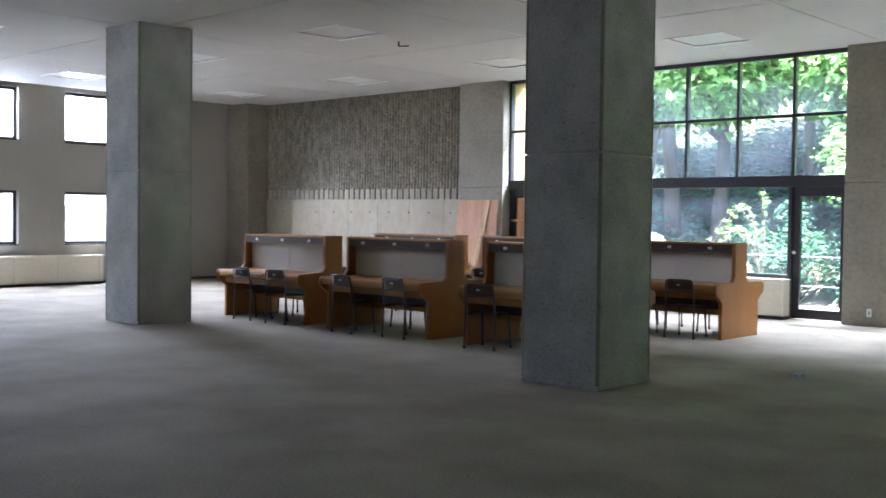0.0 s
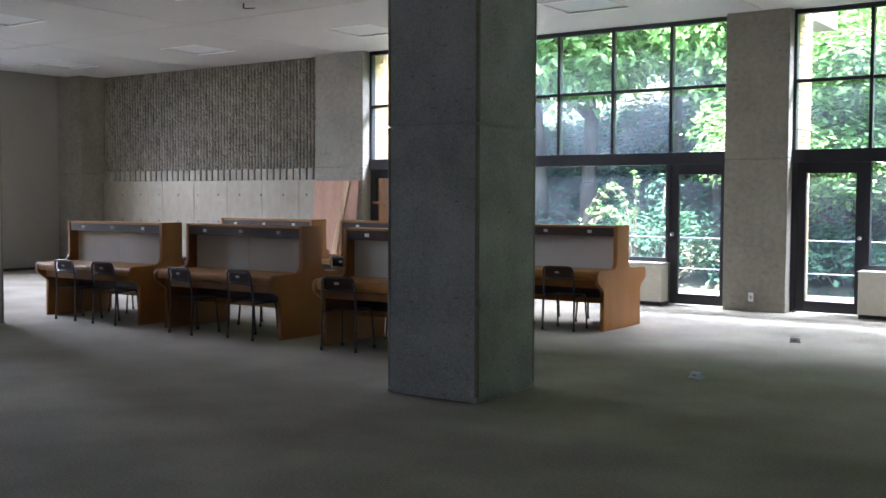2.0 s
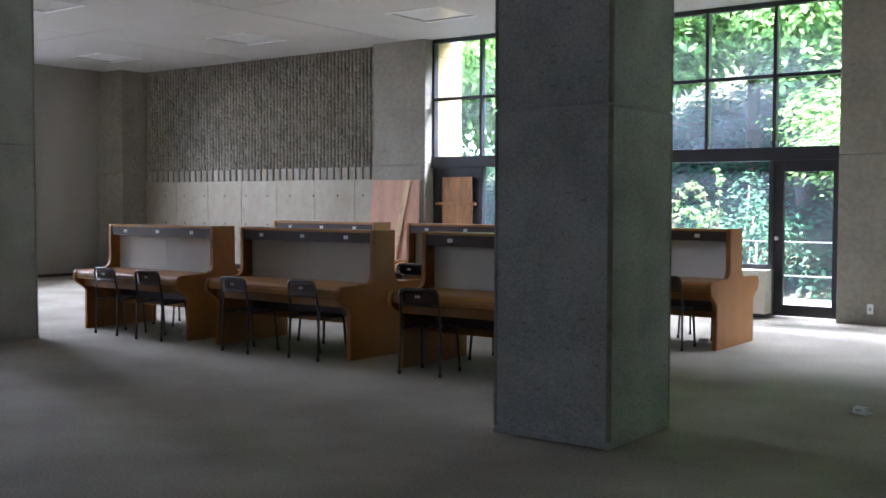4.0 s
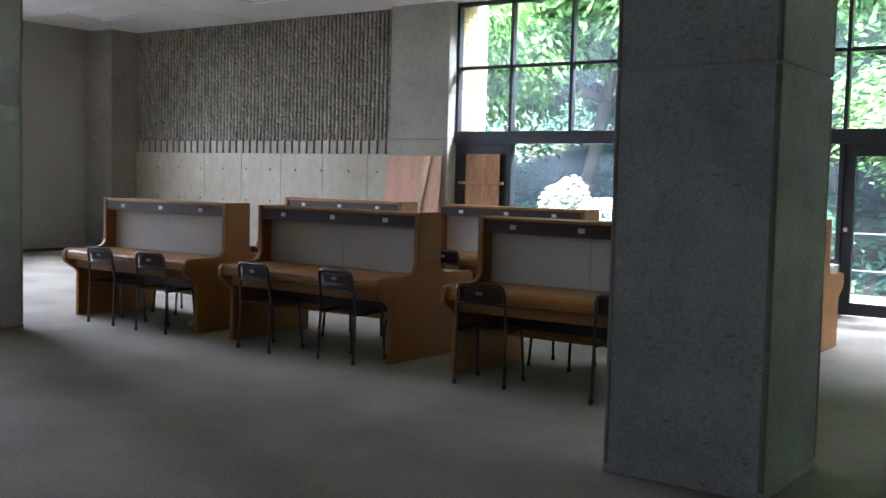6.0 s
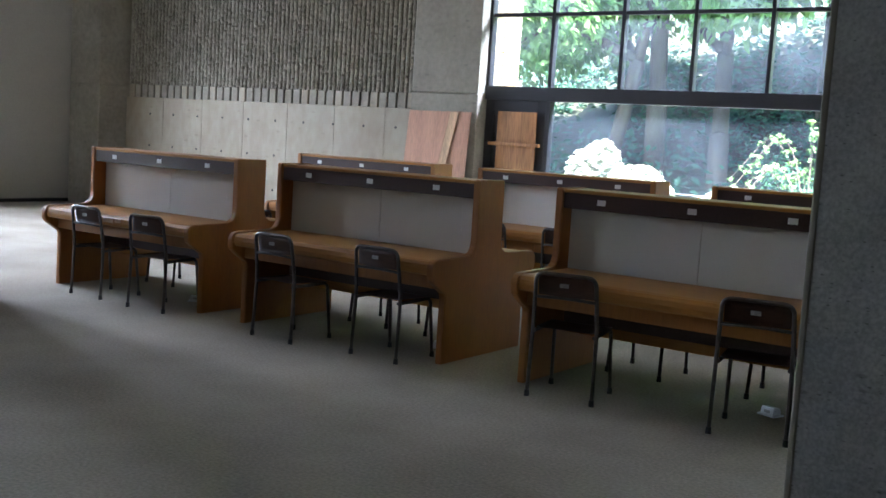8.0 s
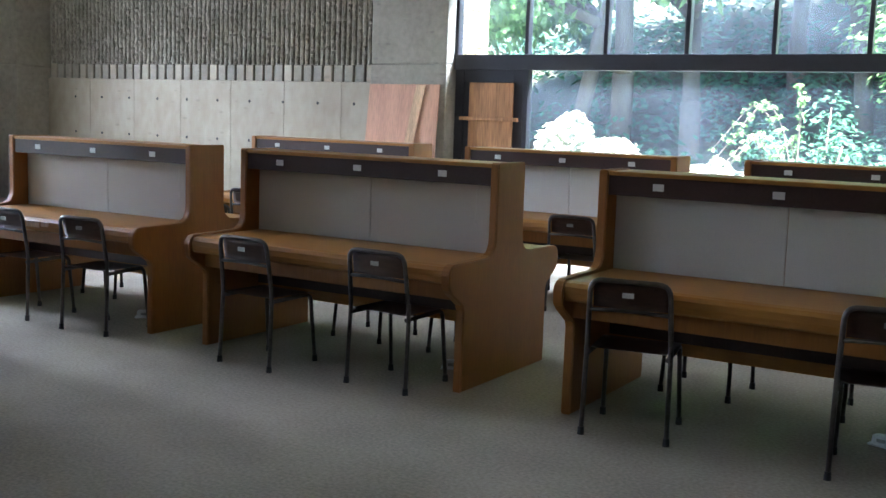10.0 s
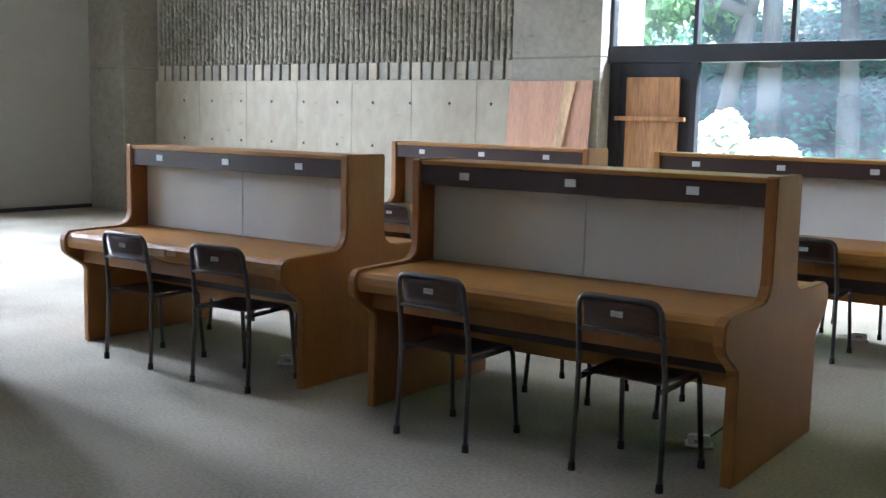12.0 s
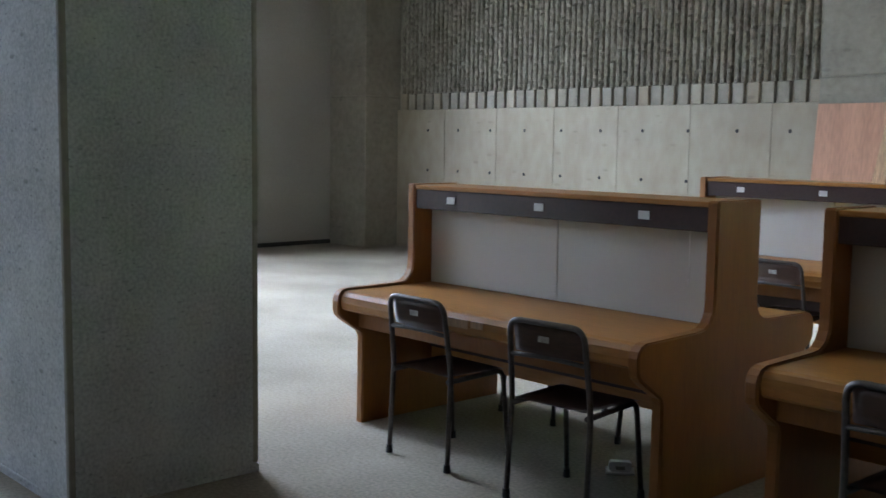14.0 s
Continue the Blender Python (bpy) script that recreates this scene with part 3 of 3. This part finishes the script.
part("hook", bm, BARK, hook)

# plywood sheets and boards by the pier
p = thing("plywood_sheet", "reddish plywood sheet leaning on the concrete pier", "plywood", -13.185, 15.06, 0, group="leaning plywood")
for name, mat, quad in (("sheet", PLY, ((0, 0), (0.40, 0), (0.66, 1.80), (0, 1.80))), ("split_edge", SPLIT, ((0.402, 0), (0.50, 0), (0.79, 1.79), (0.662, 1.80)))):
    bm = bmesh.new()
    lo = [bm.verts.new((x, 0, z)) for x, z in quad]
    hi = [bm.verts.new((x, 0.012, z)) for x, z in quad]
    bm.faces.new(lo)
    bm.faces.new(list(reversed(hi)))
    for k in range(4):
        bm.faces.new((lo[k], hi[k], hi[(k + 1) % 4], lo[(k + 1) % 4]))
    bmesh.ops.recalc_face_normals(bm, faces=bm.faces)
    ob = part(name, bm, mat, p, "" if name == "sheet" else "pale splintered edge of the sheet")
    ob.rotation_euler = (radians(-6.3), 0, 0)
p = thing("plywood_sheet", "narrow plywood offcut leaning behind another sheet", "plywood", -12.62, 15.11, 0, group="leaning plywood")
ob = part("sheet", boxed(0, 0, 0, 0.41, 0.012, 1.80, 0.001), PLY, p)
ob.rotation_euler = (radians(-5.2), 0, 0)
p = thing("door_board", "orange plywood board fixed over the closed door", "board", -11.913, 15.44, 0)
part("board", boxed(0, 0, 0.0, 0.57, 0.02, 1.828, 0.002), PLANK, p)
part("crossbar", boxed(-0.10, -0.045, 1.395, 0.65, -0.002, 1.438, 0.003), PLANK, p, "pale timber bar across the board")


def floor_socket(x, y, turn):
    f = thing("floor_socket", "small steel floor socket box on the carpet", "socket", x, y, 0, turn, "floor sockets")
    part("base", boxed(-0.06, -0.045, 0, 0.06, 0.045, 0.01, 0.003), SOCKET, f)
    bm = bmesh.new()
    prism(bm, [(-0.036, 0.01), (0.036, 0.01), (0.028, 0.045), (-0.024, 0.05)], -0.048, 0.048, 0.006)
    part("housing", bm, SOCKET, f)
    part("outlet", boxed(-0.02, -0.038, 0.02, 0.02, -0.031, 0.036, 0.002), PRINT, f)


for x, y, a in ((-4.055, 12.55, 20), (-4.06, 9.85, -15), (-8.762, 9.905, 25), (-11.161, 9.828, 40), (-6.39, 12.63, 10), (-6.446, 9.88, -20), (-8.83, 12.74, 15)):
    floor_socket(x, y, a)
cable = thing("power_cable", "black power cable looping across the carpet", "cable", -8.762, 9.905, 0)
part("cord", tube(bmesh.new(), rounded([(0.03, 0.02, 0.03), (0.10, 0.10, 0.10), (0.19, 0.06, 0.06), (0.215, 0.02, 0.01), (0.22, 0.12, 0.006)], 0.03), 0.004, 6), RUBBER, cable)
outlet = thing("wall_outlet", "white wall outlet plate on the concrete pier", "outlet", -5.455, PIER_Y, 0.19)
part("plate", boxed(-0.035, -0.008, -0.06, 0.035, 0, 0.06, 0.003), LABEL, outlet)
part("socket", boxed(-0.012, -0.0095, -0.02, 0.012, -0.0075, 0.02), PRINT, outlet)

# ---- outside ----
def leaves(bm, centre, spread, count, size, rng):
    cx, cy, cz = centre
    for _ in range(count):
        d = Vector((rng.gauss(0, 1), rng.gauss(0, 1), rng.gauss(0, 1))).normalized() * rng.random() ** 0.4
        p = Vector((cx + d.x * spread[0], cy + d.y * spread[1], cz + d.z * spread[2]))
        n = (d + Vector((rng.uniform(-0.7, 0.7), rng.uniform(-0.9, 0.5), rng.uniform(0.5, 1.6)))).normalized()
        a = n.orthogonal().normalized()
        b = n.cross(a)
        t = rng.uniform(0, 6.28)
        u = (a * math.cos(t) + b * math.sin(t)) * size * rng.uniform(0.6, 1.3)
        v = (b * math.cos(t) - a * math.sin(t)) * size * rng.uniform(0.45, 0.7)
        k = [bm.verts.new(q) for q in (p - u, p + v * 0.9 - u * 0.1 + n * size * 0.12, p + u, p - v * 0.9 - u * 0.1 + n * size * 0.12)]
        bm.faces.new((k[0], k[1], k[2]))
        bm.faces.new((k[0], k[2], k[3]))


def rise(x, y):
    """Height of the ground outside: a hillside that falls away towards the west."""
    u = min(1.0, max(0.0, (x + 23 + 0.35 * (y - 21)) / 11))
    return -0.25 + min(39, max(0, y - 21)) * (0.06 + 0.49 * u * u * (3 - 2 * u))


bm = bmesh.new()
NX, NY = 60, 50
gv = []
for j in range(NY + 1):
    row = []
    for i in range(NX + 1):
        x = -140 + 280 * i / NX
        y = -140 + 320 * j / NY
        h = rise(x, y)
        if y > 21:
            h += 0.6 * noise.noise((x * 0.1, y * 0.1, 0))
        row.append(bm.verts.new((x, y, h)))
    gv.append(row)
for j in range(NY):
    for i in range(NX):
        bm.faces.new((gv[j][i], gv[j][i + 1], gv[j + 1][i + 1], gv[j + 1][i])).smooth = True
setting("ground", bm, SOIL, "leaf-littered ground rising into a wooded hillside", "ground")
rng = random.Random(8)
bm = bmesh.new()
for k in range(2100):
    x, y = rng.uniform(-36, 18), 20.6 + 26 * rng.random() ** 1.3
    s = rng.uniform(0.6, 1.3)
    leaves(bm, (x, y, rise(x, y) + 0.15), (s, s, s * 0.8), 95, 0.10, rng)
# undergrowth takes the leaf colour that has the slope's shade in it
tagged(new("undergrowth", mesh_of("undergrowth", bm, LEAF_DIMMED)), "dense undergrowth covering the slope, its colour darkened as shade", "undergrowth", kind="stuff")
setting("terrace", boxed(-30, 16.1, -0.24, 20, 18.6, -0.04), SLAB, "narrow dark concrete terrace outside the glazing", "terrace")


def tree(seed, height, width, mat, size, count, label):
    rng = random.Random(seed)
    t = thing("tree", label, "tree")
    trunk = bmesh.new()
    tips = []
    def limb(p, way, length, r, level):
        pts = [p]
        for k in range(4):
            way = (way + Vector((rng.uniform(-0.25, 0.25), rng.uniform(-0.25, 0.25), rng.uniform(-0.05, 0.2)))).normalized()
            pts.append(pts[-1] + way * length / 4)
        for k in range(4):
            tube(trunk, [pts[k], pts[k + 1]], r * (1 - 0.18 * k), 6)
        tips.append(pts[-1])
        tips.append(pts[3])
        if level < 2:
            for k in range(4):
                q = pts[2 + k % 3]
                a = rng.uniform(0, 6.28)
                limb(q, Vector((math.cos(a), math.sin(a), rng.uniform(0.2, 0.8))).normalized(), length * rng.uniform(0.45, 0.7), r * 0.45, level + 1)
    limb(Vector((0, 0, -0.3)), Vector((0, 0, 1)), height * 0.62, height * 0.022, 0)
    part("trunk", trunk, BARK, t)
    crown = bmesh.new()
    for p in tips:
        s = width * rng.uniform(0.16, 0.30)
        leaves(crown, p, (s, s, s * 0.55), count // len(tips), size, rng)
    part("crown", crown, mat, t)
    return t


kinds = [tree(1, 7.5, 5.2, LEAF, 0.09, 26000, "leafy broadleaf tree on the slope behind the glass"),
         # this crown's dark colour carries woodland shade
         tree(2, 8.5, 5.8, LEAF_DIMMED, 0.15, 9500, "dense tree on the wooded slope, its colour darkened as shade"),
         tree(3, 6.0, 5.2, LEAF, 0.082, 26000, "bright green young tree near the windows"),
         tree(4, 9.0, 6.0, LEAF, 0.125, 14000, "tall sunlit tree high on the wooded slope")]
rng = random.Random(11)
used = set()
for row, (y, dx, n0) in enumerate(((21.6, 2.3, 19), (24, 3.6, 12), (27, 3.9, 13), (32, 4.4, 14), (38, 5.2, 14))):
    for k in range(n0):
        x = -30 + dx * k * (1.0 + 0.12 * row) + rng.uniform(-1.2, 1.2)
        which = rng.choice((1, 1, 3)) if row > 1 else rng.choice((0, 2, 2, 1))
        yy = y + rng.uniform(-1.2, 1.2)
        small = 0.42 if x < -11.5 - 0.35 * (yy - 21) and row > 1 else 1.0
        if row < 2 and x < -19:
            continue
        if row == 0 and x < -8.2:
            yy += 0.8
        tall = (0.8 if x > -8.2 else 1.2) if row < 2 else small
        m = pose(x, yy, rise(x, yy), 0, 0, rng.uniform(0, 360)) @ Matrix.Diagonal((small, small, tall, 1))
        if row < 4 and x > -8.2:
            which = 2 if row == 0 else rng.choice((0, 2, 3))
        elif row < 2:
            which = rng.choice((0, 3))
        if small < 1:
            which = 1
        if which not in used:
            used.add(which)
            kinds[which].matrix_basis = m
        else:
            copy_thing(kinds[which], m)


def bush(seed, w, h, size, count, mat, label):
    rng = random.Random(seed)
    b = thing("bush", label, "bush")
    stems = bmesh.new()
    crown = bmesh.new()
    for k in range(14):
        a, d = rng.uniform(0, 6.28), rng.random() ** 0.5
        tip = Vector((math.cos(a) * d * w, math.sin(a) * d * w * 0.7, h * rng.uniform(0.45, 1.0) * (1.05 - 0.4 * d)))
        tube(stems, [(0.1 * math.cos(a), 0.1 * math.sin(a), -0.1), tip * 0.6, tip], 0.015, 5)
        leaves(crown, tip * 0.92, (w * 0.33, w * 0.3, h * 0.2), count // 14, size, rng)
    part("stem", stems, BARK, b)
    part("foliage", crown, mat, b)
    return b


# two bushes have sun glare in their colour, three have slope shade
for seed, x, y, w, h, count, mat in ((21, -12.2, 19.6, 0.95, 1.98, 7500, LEAF_SUNLIT), (27, -10.1, 19.6, 0.66, 1.36, 4200, LEAF_SUNLIT), (22, -9.0, 20.3, 1.2, 2.2, 1000, LEAF_DIMMED),
                                     (23, -5.5, 20.6, 1.2, 1.7, 1800, LEAF_DIMMED), (24, -16.2, 20.8, 1.4, 1.6, 1600, LEAF_DIMMED), (25, -2.6, 20.3, 1.2, 2.0, 2000, LEAF), (26, 1.5, 20.8, 1.3, 1.7, 2600, LEAF)):
    b = bush(seed, w, h, 0.06, 2 * count, mat, "bush outside the windows with sun glare in its leaf colour" if mat == LEAF_SUNLIT else "green bush outside the windows")
    b.matrix_basis = pose(x, y, -0.25)

# an arching shrub with thin sprigs that hang before the dark slope
rng = random.Random(31)
arching = thing("bush", "arching shrub with thin leafy sprigs outside the windows", "bush", -9.15, 19.7, -0.25)
stems, sprigs = bmesh.new(), bmesh.new()
for k in range(11):
    way, top = rng.uniform(-1.5, 0.3), rng.uniform(1.5, 2.35)
    depth = rng.uniform(-0.35, 0.35)
    run = []
    for q in range(13):
        u = q / 12
        run.append(Vector((way * u ** 1.6, depth * u, top * (1 - (1 - min(1.0, u * 1.35)) ** 2) - 0.55 * max(0, u - 0.7) / 0.3 * abs(way))))
    tube(stems, run, 0.007, 5)
    for p in run[5:]:
        leaves(sprigs, p, (0.07, 0.06, 0.04), 9, 0.032, rng)
part("stem", stems, BARK, arching)
part("foliage", sprigs, LEAF, arching)

rail = thing("terrace_railing", "thin grey metal railing along the terrace", "railing", 0, 18.4, -0.04)
for z in (0.36, 0.88):
    part("rail", tube(bmesh.new(), [(-24, 0, z), (14, 0, z)], 0.011, 8), RAILPAINT, rail)
for k in range(20):
    part("post", tube(bmesh.new(), [(-24 + 2 * k, 0, 0), (-24 + 2 * k, 0, 0.88)], 0.013, 8), RAILPAINT, rail)

# buff brick reveals outside the two bays
brick = mesh_of("brick", boxed(0, 0, 0, 0.022, 0.20, 0.075, 0.004), BRICK)
half_brick = mesh_of("brick", boxed(0, 0, 0, 0.022, 0.096, 0.075, 0.004), BRICK)
for x, label in ((-12.14, "buff brick reveal outside the first bay"), (-5.0, "buff brick reveal outside the second bay")):
    rev = setting("wall_brick_reveal", boxed(x - 0.3, 16.1, -0.2, x, 16.25, TOP + 0.3), MORTAR, label, "wall")
    for r in range(46):
        row = [(brick, 15.61), (brick, 15.818), (brick, 16.026)]
        if r % 2:
            row = [(half_brick, 15.61), (brick, 15.714), (brick, 15.922), (half_brick, 16.13)]
        for shape, y in row:
            ob = new("brick", shape)
            ob.parent = rev
            ob.location = (x - 0.006, y, 0.02 + 0.086 * r)
setting("canopy_beam", boxed(-5.4, 16.25, 3.93, -4.94, 17.3, 4.5, 0.01), CONCRETE, "stub of a pale concrete beam outside", "beam")
